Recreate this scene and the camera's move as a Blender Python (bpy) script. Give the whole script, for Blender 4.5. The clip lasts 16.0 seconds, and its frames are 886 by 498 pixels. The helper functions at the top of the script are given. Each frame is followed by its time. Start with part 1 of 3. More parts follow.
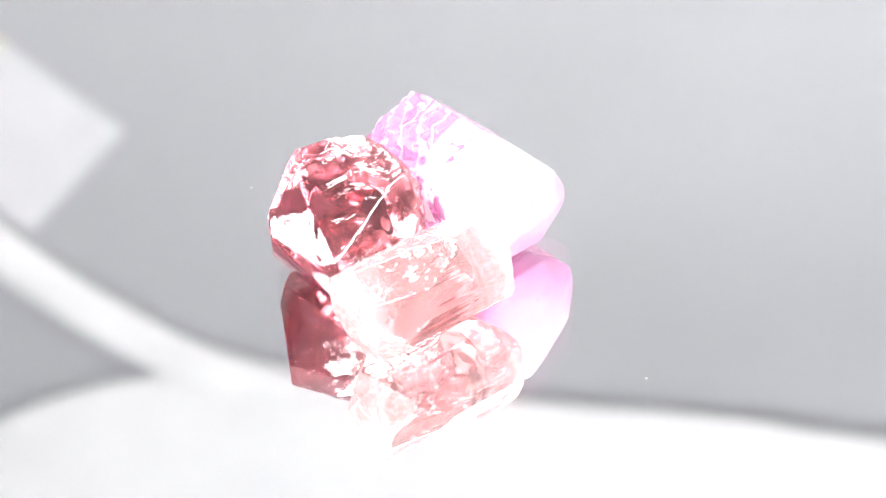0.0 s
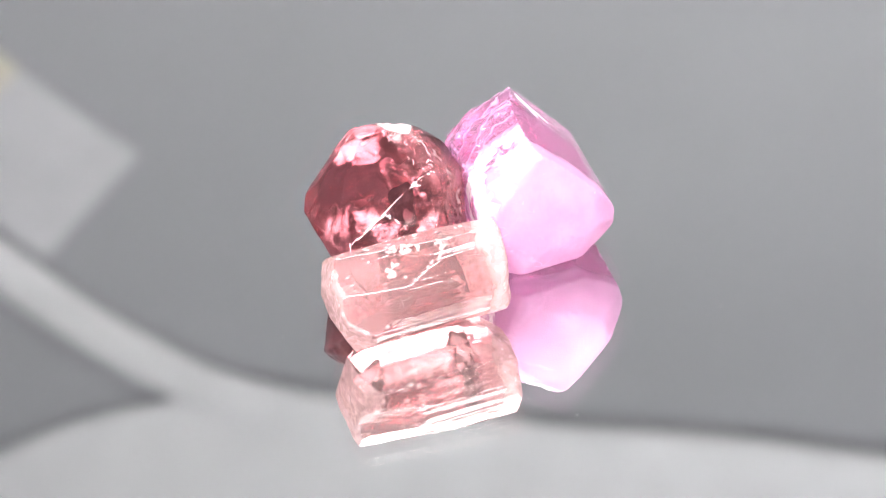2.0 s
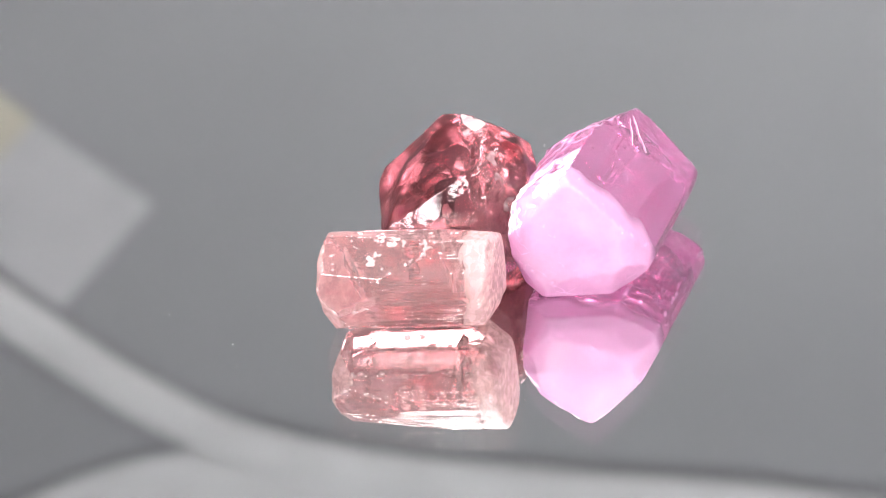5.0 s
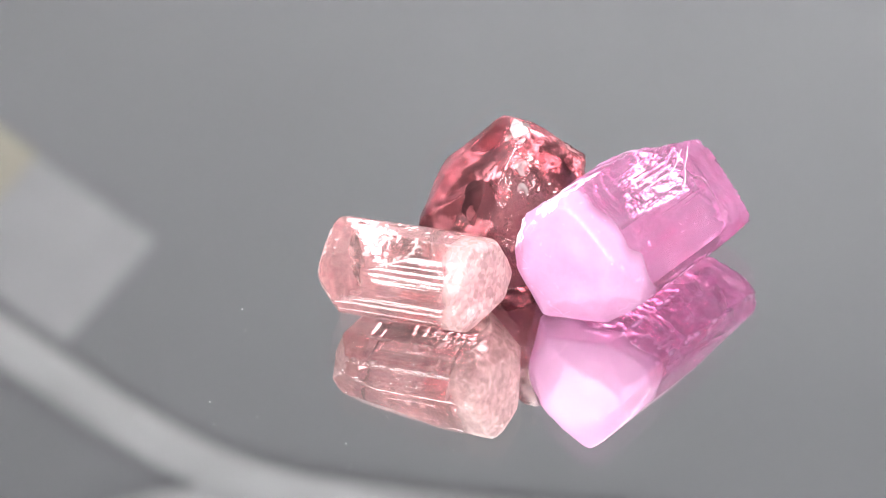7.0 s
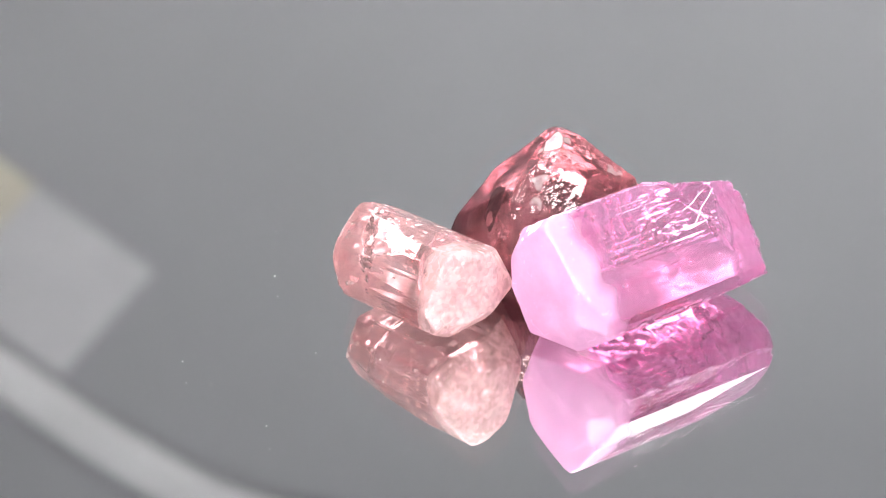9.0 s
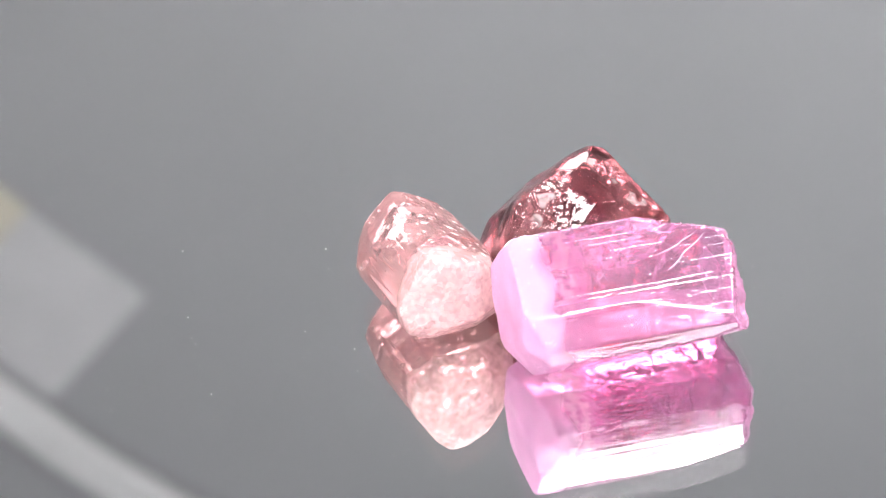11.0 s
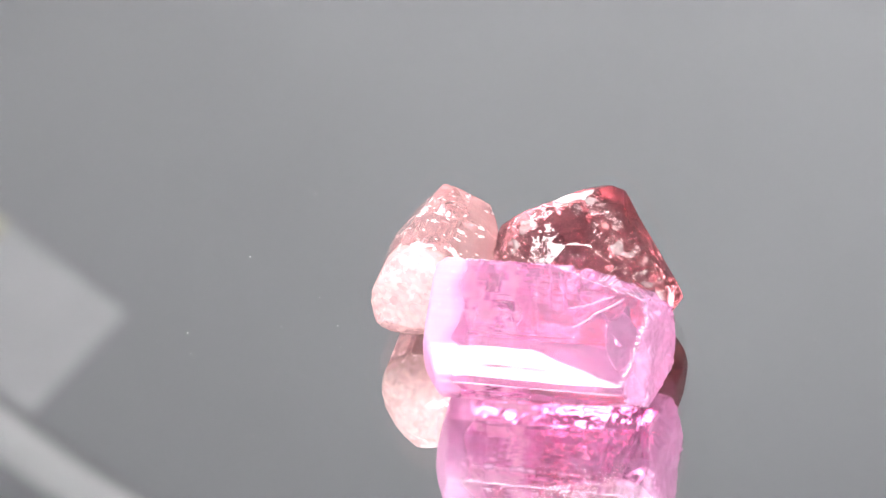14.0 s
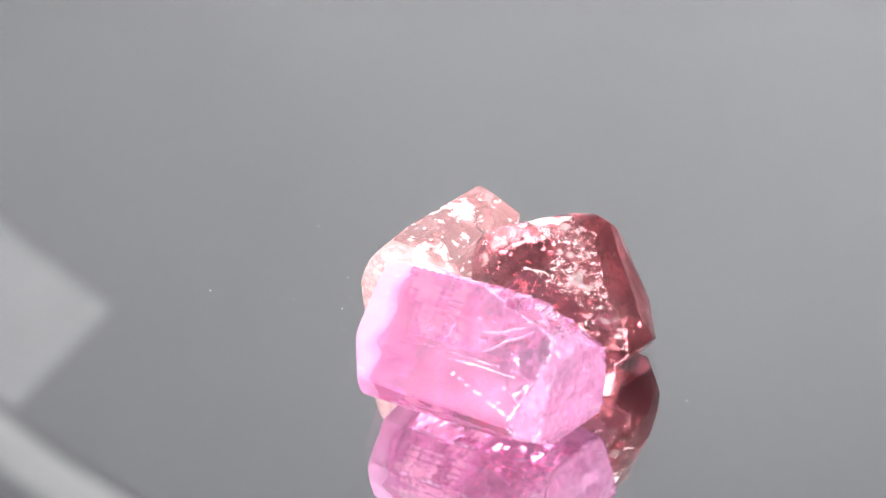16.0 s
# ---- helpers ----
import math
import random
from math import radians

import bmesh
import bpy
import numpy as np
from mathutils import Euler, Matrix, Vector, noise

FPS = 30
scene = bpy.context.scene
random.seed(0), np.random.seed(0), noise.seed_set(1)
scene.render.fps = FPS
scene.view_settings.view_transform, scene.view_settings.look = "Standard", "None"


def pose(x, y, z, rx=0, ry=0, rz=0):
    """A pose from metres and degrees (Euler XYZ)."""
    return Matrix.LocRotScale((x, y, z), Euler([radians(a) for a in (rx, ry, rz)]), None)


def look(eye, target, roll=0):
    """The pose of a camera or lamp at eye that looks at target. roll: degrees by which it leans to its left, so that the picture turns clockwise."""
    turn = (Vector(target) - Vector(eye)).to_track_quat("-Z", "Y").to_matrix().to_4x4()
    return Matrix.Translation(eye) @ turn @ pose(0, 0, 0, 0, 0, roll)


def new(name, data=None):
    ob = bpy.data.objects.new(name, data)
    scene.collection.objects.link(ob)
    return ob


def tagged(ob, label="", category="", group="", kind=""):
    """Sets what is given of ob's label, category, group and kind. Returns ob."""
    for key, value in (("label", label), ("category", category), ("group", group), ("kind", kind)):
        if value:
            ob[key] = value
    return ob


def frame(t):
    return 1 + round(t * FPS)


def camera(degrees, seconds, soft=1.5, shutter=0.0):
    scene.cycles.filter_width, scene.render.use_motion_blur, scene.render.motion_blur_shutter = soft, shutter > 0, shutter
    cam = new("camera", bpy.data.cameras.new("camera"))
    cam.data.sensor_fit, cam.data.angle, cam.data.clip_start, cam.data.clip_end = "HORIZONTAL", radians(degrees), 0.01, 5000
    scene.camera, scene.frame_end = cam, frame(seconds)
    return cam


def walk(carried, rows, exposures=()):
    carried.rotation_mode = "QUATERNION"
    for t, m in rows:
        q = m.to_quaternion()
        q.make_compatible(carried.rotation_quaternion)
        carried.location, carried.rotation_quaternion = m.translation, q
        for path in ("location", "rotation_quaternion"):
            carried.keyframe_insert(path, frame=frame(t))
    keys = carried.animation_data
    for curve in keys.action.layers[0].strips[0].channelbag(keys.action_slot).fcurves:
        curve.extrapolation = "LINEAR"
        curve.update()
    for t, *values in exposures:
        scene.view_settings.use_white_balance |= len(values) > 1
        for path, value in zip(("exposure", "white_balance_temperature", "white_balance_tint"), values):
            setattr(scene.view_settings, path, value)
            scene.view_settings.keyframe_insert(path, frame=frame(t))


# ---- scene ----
DURATION = 16.0
MM = 0.001

# camera on a stand, looking down on the mirror
cam = camera(15.78, DURATION, soft=0.9)
EYE = (0.0006, -0.1866, 0.0999)
AIM = (0.0006, 0.0094, 0.0)
STILL = look(EYE, AIM, -6.0)
cam.data.dof.use_dof = True
cam.data.dof.focus_distance = 0.2105
cam.data.dof.aperture_fstop = 80
walk(cam, [(0.0, STILL), (DURATION, STILL)],
     exposures=[(0.0, 1.28), (0.5, 1.1), (1.0, 0.9), (1.5, 0.68), (2.0, 0.43), (2.5, 0.24), (3.0, 0.15), (9.0, 0.17), (12.0, 0.2), (16.0, 0.27)])

# the mirror turns under the camera and wobbles a little
SPIN = 10.1
AXIS = Vector((-0.00974, -0.01555, 1.0)).normalized()
TILT = Vector((0, 0, 1)).rotation_difference(AXIS).to_matrix().to_4x4()


def table_pose(t, x=0.0, y=0.0, z=0.0):
    return pose(0, 0, 0, 0, 0, -SPIN * t) @ TILT @ Matrix.Translation((x, y, z))


# ---- light ----
world = bpy.data.worlds.new("room_air")
scene.world = world
world.use_nodes = True
world.node_tree.nodes["Background"].inputs[0].default_value = (0.9, 0.92, 1.0, 1)
world.node_tree.nodes["Background"].inputs[1].default_value = 0.02


# ---- materials ----
def material(name):
    m = bpy.data.materials.new(name)
    m.use_nodes = True
    nt = m.node_tree
    return m, nt, nt.nodes["Principled BSDF"], nt.nodes["Material Output"]


def node(nt, kind, **inputs):
    n = nt.nodes.new(kind)
    for k, v in inputs.items():
        n.inputs[k.replace("_", " ")].default_value = v
    return n


def ramp(nt, source, stops):
    r = nt.nodes.new("ShaderNodeValToRGB")
    e = r.color_ramp.elements
    e[0].position, e[0].color = stops[0][0], (*stops[0][1], 1)
    e[1].position, e[1].color = stops[-1][0], (*stops[-1][1], 1)
    for pos, col in stops[1:-1]:
        q = e.new(pos)
        q.color = (*col, 1)
    nt.links.new(source, r.inputs[0])
    return r


def plain_paint(name, colour, rough, scale=30.0, amount=0.06):
    m, nt, b, out = material(name)
    tc = nt.nodes.new("ShaderNodeTexCoord")
    n = node(nt, "ShaderNodeTexNoise", Scale=scale, Detail=6.0)
    nt.links.new(tc.outputs["Object"], n.inputs["Vector"])
    lo = [c * (1 - amount) for c in colour]
    hi = [min(1, c * (1 + amount)) for c in colour]
    r = ramp(nt, n.outputs["Fac"], [(0.3, lo), (0.7, hi)])
    nt.links.new(r.outputs[0], b.inputs["Base Color"])
    b.inputs["Roughness"].default_value = rough
    return m


def glow(name, colour, strength):
    m, nt, b, out = material(name)
    b.inputs["Base Color"].default_value = (0.8, 0.8, 0.8, 1)
    b.inputs["Emission Color"].default_value = (*colour, 1)
    b.inputs["Emission Strength"].default_value = strength
    return m


def gem_material(name, pale, deep, milk, milky, rough, axis=None, splintery=0.5, cracked=0.6, web=0.1, grain=2200.0, dulled=0.62, pale_from=0.7):
    """Clear coloured stone with milky veils; broken faces, marked by the mesh's frost value, are duller and paler."""
    m, nt, b, out = material(name)
    link = nt.links.new
    tc = nt.nodes.new("ShaderNodeTexCoord")
    n = node(nt, "ShaderNodeTexNoise", Scale=160.0, Detail=3.0, Roughness=0.5, Distortion=0.6)
    link(tc.outputs["Object"], n.inputs["Vector"])
    col = ramp(nt, n.outputs["Fac"], [(0.38, deep), (0.62, pale)])
    link(col.outputs[0], b.inputs["Base Color"])
    frost = nt.nodes.new("ShaderNodeAttribute")
    frost.attribute_name = "frost"
    f = node(nt, "ShaderNodeTexNoise", Scale=1400.0, Detail=4.0)
    link(tc.outputs["Object"], f.inputs["Vector"])
    speck = ramp(nt, f.outputs["Fac"], [(0.66, (0, 0, 0)), (0.78, (0.2, 0.2, 0.2))])
    rgh = nt.nodes.new("ShaderNodeMath")
    rgh.operation = "MULTIPLY_ADD"
    link(frost.outputs["Fac"], rgh.inputs[0])
    rgh.inputs[1].default_value = 0.28
    rgh.inputs[2].default_value = rough
    link(rgh.outputs[0], b.inputs["Roughness"])
    b.inputs["IOR"].default_value = 1.63
    b.inputs["Transmission Weight"].default_value = 1.0
    bump = node(nt, "ShaderNodeBump", Strength=0.45, Distance=0.00005)
    fine = node(nt, "ShaderNodeTexNoise", Scale=2600.0, Detail=3.0)
    if axis is None:
        link(tc.outputs["Object"], fine.inputs["Vector"])
    else:
        turn = nt.nodes.new("ShaderNodeVectorRotate")
        turn.rotation_type = "Z_AXIS"
        turn.inputs["Angle"].default_value = -radians(axis)
        link(tc.outputs["Object"], turn.inputs["Vector"])
        squash = nt.nodes.new("ShaderNodeVectorMath")
        squash.operation = "MULTIPLY"
        squash.inputs[1].default_value = (0.015, 1, 1)
        link(turn.outputs[0], squash.inputs[0])
        link(squash.outputs[0], fine.inputs["Vector"])
        streak = node(nt, "ShaderNodeTexNoise", Scale=700.0, Detail=4.0, Roughness=0.65)
        link(squash.outputs[0], streak.inputs["Vector"])
        both = nt.nodes.new("ShaderNodeMix")
        both.inputs[0].default_value = 0.6
        link(n.outputs["Fac"], both.inputs[2])
        link(streak.outputs["Fac"], both.inputs[3])
        link(both.outputs[0], col.inputs[0])
        steps = node(nt, "ShaderNodeTexVoronoi", Scale=1500.0)
        link(squash.outputs[0], steps.inputs["Vector"])
        cut = node(nt, "ShaderNodeBump", Strength=0.3, Distance=0.00007)
        link(steps.outputs["Distance"], cut.inputs["Height"])
        link(cut.outputs[0], bump.inputs["Normal"])
    link(fine.outputs["Fac"], bump.inputs["Height"])
    # broken faces are splintery: small flat pieces, each tilted its own way
    bend = nt.nodes.new("ShaderNodeVectorMath")
    bend.operation = "MULTIPLY_ADD"
    link(f.outputs["Color"], bend.inputs[0])
    bend.inputs[1].default_value = (0.0009, 0.0009, 0.0009)
    link(tc.outputs["Object"], bend.inputs[2])
    pieces = node(nt, "ShaderNodeTexVoronoi", Scale=grain)
    link(bend.outputs[0], pieces.inputs["Vector"])
    tilt = nt.nodes.new("ShaderNodeVectorMath")
    tilt.operation = "SUBTRACT"
    tilt.inputs[1].default_value = (0.5, 0.5, 0.5)
    link(pieces.outputs["Color"], tilt.inputs[0])
    much = nt.nodes.new("ShaderNodeMath")
    much.operation = "MULTIPLY_ADD"
    link(frost.outputs["Fac"], much.inputs[0])
    much.inputs[1].default_value = splintery
    much.inputs[2].default_value = 0.02
    lean = nt.nodes.new("ShaderNodeVectorMath")
    lean.operation = "SCALE"
    link(tilt.outputs[0], lean.inputs[0])
    link(much.outputs[0], lean.inputs["Scale"])
    geo = nt.nodes.new("ShaderNodeNewGeometry")
    faced = nt.nodes.new("ShaderNodeVectorMath")
    link(geo.outputs["Normal"], faced.inputs[0])
    link(lean.outputs[0], faced.inputs[1])
    whole = nt.nodes.new("ShaderNodeVectorMath")
    whole.operation = "NORMALIZE"
    link(faced.outputs[0], whole.inputs[0])
    link(whole.outputs[0], (bump if axis is None else cut).inputs["Normal"])
    link(bump.outputs[0], b.inputs["Normal"])
    sep = nt.nodes.new("ShaderNodeSeparateColor")
    link(pieces.outputs["Color"], sep.inputs[0])
    dif = node(nt, "ShaderNodeBsdfDiffuse")
    tra = node(nt, "ShaderNodeBsdfTranslucent")
    pale_crust = ramp(nt, frost.outputs["Fac"], [(pale_from, milk), (pale_from + 0.3, (0.94, 0.9, 0.9))])
    for q in (dif, tra):
        link(pale_crust.outputs[0], q.inputs["Color"])
    body = nt.nodes.new("ShaderNodeMixShader")
    body.inputs[0].default_value = 0.3
    link(dif.outputs[0], body.inputs[1])
    link(tra.outputs[0], body.inputs[2])
    fac = nt.nodes.new("ShaderNodeMath")
    fac.operation = "MULTIPLY_ADD"
    vary = min(0.3, 0.4 * splintery)
    dull = ramp(nt, sep.outputs[0], [(0.0, (1 - vary, 1 - vary, 1 - vary)), (1.0, (1 + vary, 1 + vary, 1 + vary))])
    patchy = nt.nodes.new("ShaderNodeMath")
    patchy.operation = "MULTIPLY"
    link(frost.outputs["Fac"], patchy.inputs[0])
    link(dull.outputs[0], patchy.inputs[1])
    link(patchy.outputs[0], fac.inputs[0])
    fac.inputs[1].default_value = dulled
    fac.inputs[2].default_value = milky
    fac2 = nt.nodes.new("ShaderNodeMath")
    fac2.operation, fac2.use_clamp = "ADD", True
    link(fac.outputs[0], fac2.inputs[0])
    link(speck.outputs[0], fac2.inputs[1])
    # healed cracks: thin broken lines
    shift = nt.nodes.new("ShaderNodeVectorMath")
    shift.operation = "MULTIPLY_ADD"
    link(n.outputs["Color"], shift.inputs[0])
    shift.inputs[1].default_value = (0.0045, 0.0045, 0.0045)
    link(tc.outputs["Object"], shift.inputs[2])
    cell = node(nt, "ShaderNodeTexVoronoi", Scale=760.0)
    cell.feature = "DISTANCE_TO_EDGE"
    link(shift.outputs[0], cell.inputs["Vector"])
    line = ramp(nt, cell.outputs["Distance"], [(0.006, (cracked, cracked, cracked)), (0.028, (0, 0, 0))])
    gate = node(nt, "ShaderNodeTexNoise", Scale=420.0, Detail=3.0)
    link(tc.outputs["Object"], gate.inputs["Vector"])
    more = nt.nodes.new("ShaderNodeMath")
    more.operation = "MULTIPLY_ADD"
    link(frost.outputs["Fac"], more.inputs[0])
    more.inputs[1].default_value = web
    link(gate.outputs["Fac"], more.inputs[2])
    open_ = ramp(nt, more.outputs[0], [(0.56, (0, 0, 0)), (0.66, (1, 1, 1))])
    crack = nt.nodes.new("ShaderNodeMath")
    crack.operation = "MULTIPLY"
    link(line.outputs[0], crack.inputs[0])
    link(open_.outputs[0], crack.inputs[1])
    fac3 = nt.nodes.new("ShaderNodeMath")
    fac3.operation, fac3.use_clamp = "ADD", True
    link(fac2.outputs[0], fac3.inputs[0])
    link(crack.outputs[0], fac3.inputs[1])
    mix = nt.nodes.new("ShaderNodeMixShader")
    link(fac3.outputs[0], mix.inputs[0])
    link(b.outputs[0], mix.inputs[1])
    link(body.outputs[0], mix.inputs[2])
    link(mix.outputs[0], out.inputs["Surface"])
    return m


M_WALL = plain_paint("grey_wall_paint", (0.325, 0.318, 0.342), 0.9, 6.0, 0.05)
M_DARK = plain_paint("dark_wall_paint", (0.1, 0.1, 0.105), 0.9, 6.0, 0.1)
M_TABLE = plain_paint("grey_tabletop", (0.15, 0.15, 0.155), 0.7)
M_CARD = plain_paint("white_card", (0.54, 0.525, 0.55), 0.8)
M_CREAM = plain_paint("cream_card", (0.58, 0.53, 0.45), 0.8)
M_CLOTH = plain_paint("white_cloth", (0.66, 0.645, 0.665), 0.9)
M_BLACK = plain_paint("black_metal", (0.03, 0.03, 0.03), 0.5)
M_LAMP = glow("lamp_diffuser", (1.0, 0.975, 0.97), 19.0)
M_SOFT = glow("side_diffuser", (1.0, 0.975, 0.97), 26.0)
M_CEIL_FILL = glow("ceiling_fill_diffuser", (0.98, 0.98, 1.0), 8.0)
M_TOP = glow("top_diffuser", (1.0, 0.985, 0.98), 12.0)
M_FRONT = glow("front_diffuser", (1.0, 0.985, 0.98), 28.0)
M_WALL_FILL = glow("wall_fill_diffuser", (1.0, 0.98, 0.97), 15.0)


M_GLASS, nt, b, out = material("mirror_glass")
g = node(nt, "ShaderNodeBsdfGlass", Roughness=0.0, IOR=1.52)
g.inputs["Color"].default_value = (0.97, 0.985, 0.98, 1)
nt.links.new(g.outputs[0], out.inputs["Surface"])
M_SILVER, nt, b, out = material("mirror_silver")
b.inputs["Base Color"].default_value = (0.93, 0.93, 0.93, 1)
b.inputs["Metallic"].default_value = 1.0
b.inputs["Roughness"].default_value = 0.0
M_PEACH = gem_material("peach_crystal", (1.0, 0.67, 0.67), (0.96, 0.33, 0.37), (1.0, 0.73, 0.73), 0.13, 0.015, 39, 0.7, 0.15, 0.1, 2400.0, 0.7)
M_RED = gem_material("garnet_red_stone", (0.66, 0.23, 0.26), (0.36, 0.075, 0.10), (0.46, 0.18, 0.20), 0.07, 0.04, None, 1.0, 0.08, 0.06, 1900.0, 0.34, 0.62)
M_PINK = gem_material("pink_crystal", (0.98, 0.46, 0.73), (0.94, 0.12, 0.39), (1.0, 0.60, 0.90), 0.14, 0.015, 119, 0.07, 0.15, 0.0, 2200.0, 0.75)




def veil_material(name, colour, dense):
    """A crack or cloud inside a stone: a thin glinting film with holes."""
    m, nt, b, out = material(name)
    tc = nt.nodes.new("ShaderNodeTexCoord")
    n = node(nt, "ShaderNodeTexNoise", Scale=900.0, Detail=6.0, Roughness=0.7, Distortion=1.5)
    nt.links.new(tc.outputs["Object"], n.inputs["Vector"])
    r = ramp(nt, n.outputs["Fac"], [(0.5, (0, 0, 0)), (0.66, (dense, dense, dense))])
    b.inputs["Base Color"].default_value = (*colour, 1)
    b.inputs["Roughness"].default_value = 0.18
    b.inputs["Specular IOR Level"].default_value = 1.0
    nt.links.new(r.outputs[0], b.inputs["Alpha"])
    return m


M_VEIL_PEACH = veil_material("peach_veil", (0.98, 0.72, 0.7), 0.6)
M_VEIL_RED = veil_material("red_veil", (0.75, 0.3, 0.35), 0.5)
M_VEIL_PINK = veil_material("pink_veil", (0.98, 0.66, 0.86), 0.55)
M_CRACK, nt, b, out = material("air_crack")
g = node(nt, "ShaderNodeBsdfGlass", Roughness=0.03, IOR=1 / 1.63)
nt.links.new(g.outputs[0], out.inputs["Surface"])
M_DARK_SPOT = plain_paint("dark_inclusion", (0.03, 0.02, 0.025), 0.3)
M_DUST = plain_paint("dust", (0.85, 0.85, 0.85), 0.9)


# ---- mesh helpers ----
def part(name, bm, mat, parent=None, label=""):
    me = bpy.data.meshes.new(name)
    bm.to_mesh(me)
    bm.free()
    me.materials.append(mat)
    ob = new(name, me)
    ob.parent = parent
    if label:
        ob["label"] = label
    return ob


def box(bm, lo, hi, m=None):
    vs = [bm.verts.new((x, y, z)) for x in (lo[0], hi[0]) for y in (lo[1], hi[1]) for z in (lo[2], hi[2])]
    for f in ((0, 1, 3, 2), (4, 6, 7, 5), (0, 4, 5, 1), (2, 3, 7, 6), (0, 2, 6, 4), (1, 5, 7, 3)):
        bm.faces.new([vs[i] for i in f])
    if m is not None:
        bmesh.ops.transform(bm, matrix=m, verts=vs)
    return vs


def boxed(name, lo, hi, mat, parent=None, label=""):
    bm = bmesh.new()
    box(bm, lo, hi)
    return part(name, bm, mat, parent, label)


def disc(name, r, z0, z1, mat, parent, seg=128, label=""):
    bm = bmesh.new()
    bmesh.ops.create_cone(bm, cap_ends=True, segments=seg, radius1=r, radius2=r, depth=z1 - z0,
                          matrix=Matrix.Translation((0, 0, (z0 + z1) / 2)))
    return part(name, bm, mat, parent, label)


# ---- the room that the mirror shows ----
def build_room():
    y1, y0, x1, z0, z1 = 1.21, -1.3, 1.5, -0.034, 1.7
    for name, lo, hi in (("wall_north", (-x1, y1, z0), (x1, y1 + 0.1, z1)), ("wall_south", (-x1, y0 - 0.1, z0), (x1, y0, z1)),
                         ("wall_east", (x1, y0, z0), (x1 + 0.1, y1, z1)), ("wall_west", (-x1 - 0.1, y0, z0), (-x1, y1, z1))):
        tagged(boxed(name, lo, hi, M_WALL if name == "wall_north" else M_DARK), "plain grey painted wall of the room" if name == "wall_north" else "plain dark grey wall of the room", "wall", kind="structure")
    tagged(boxed("ceiling", (-x1, y0, z1), (x1, y1, z1 + 0.1), M_DARK), "plain dark grey ceiling", "ceiling", kind="structure")
    tagged(boxed("floor", (-x1, y0, z0 - 0.1), (x1, y1, z0), M_TABLE), "grey work surface under the turntable", "floor", kind="structure")


def build_lamp(name, centre, aim, w, h, mat, label):
    root = new(name)
    m = look(centre, aim)
    root.matrix_world = m
    boxed("diffuser", (-w / 2, -h / 2, -0.004), (w / 2, h / 2, 0), mat, root, "glowing white diffuser")
    boxed("housing", (-w / 2 - 0.01, -h / 2 - 0.01, 0.001), (w / 2 + 0.01, h / 2 + 0.01, 0.03), M_BLACK, root, "black housing")
    if 0.2 < centre[2] < 0.55:
        inv = m.inverted()
        for nm, r, z0, z1 in (("pole", 0.008, -0.03, centre[2]), ("stand_foot", 0.07, -0.034, -0.026)):
            bm = bmesh.new()
            back = m @ Vector((0, 0, 0.036))
            bmesh.ops.create_cone(bm, cap_ends=True, segments=20, radius1=r, radius2=r, depth=z1 - z0, matrix=inv @ Matrix.Translation((back.x, back.y, (z0 + z1) / 2)))
            part(nm, bm, M_BLACK, root, "black metal " + nm.replace("_", " "))
    if centre[2] >= 0.55:
        back = m @ Vector((0, 0, 0.03))
        bm = bmesh.new()
        bmesh.ops.create_cone(bm, cap_ends=True, segments=16, radius1=0.006, radius2=0.006, depth=1.7 - back.z,
                              matrix=m.inverted() @ Matrix.Translation((back.x, back.y, (1.7 + back.z) / 2)))
        part("hanging_rod", bm, M_BLACK, root, "black hanging rod")
    if centre[2] <= 0.2:
        bm = bmesh.new()
        box(bm, (centre[0] - 0.05, centre[1] - 0.03, -0.034), (centre[0] + 0.05, centre[1] + 0.0, 0.05), m.inverted())
        part("stand_foot", bm, M_BLACK, root, "black metal stand foot")
    return tagged(root, label, "lamp")


build_room()
build_lamp("photo_lamp", (-0.54, -0.34, 0.41), (0, 0, 0), 0.48, 0.2, M_LAMP, "wide white photo lamp on a black stand")
build_lamp("photo_lamp", (0.42, -0.46, 0.64), (0, 0, 0), 0.44, 0.17, M_SOFT, "wide white photo lamp hanging from the ceiling")
build_lamp("overhead_lamp", (0.0, 0.05, 0.70), (0, 0.03, 0), 0.36, 0.14, M_TOP, "long white overhead photo lamp")
build_lamp("overhead_lamp", (0.0, 0.33, 0.60), (0, 0.02, 0), 0.32, 0.13, M_TOP, "long white overhead photo lamp")
build_lamp("photo_lamp", (0.0, -0.42, 0.466), (0, 0.0, 0), 0.42, 0.14, M_FRONT, "long bright photo lamp above the camera")
# added fill light, kept below the mirror's view, to brighten the lower wall
build_lamp("backdrop_lamp", (0.3, 0.85, 0.1), (0.1, 1.2, 0.24), 0.34, 0.12, M_WALL_FILL, "added low fill lamp, out of view, turned to the grey wall")
# unseen panel added overhead to raise the back wall's brightness
build_lamp("ceiling_lamp", (0.45, 0.55, 1.66), (0.45, 0.5501, 0), 1.0, 0.5, M_CEIL_FILL, "added flat white fill panel under the ceiling, out of view")


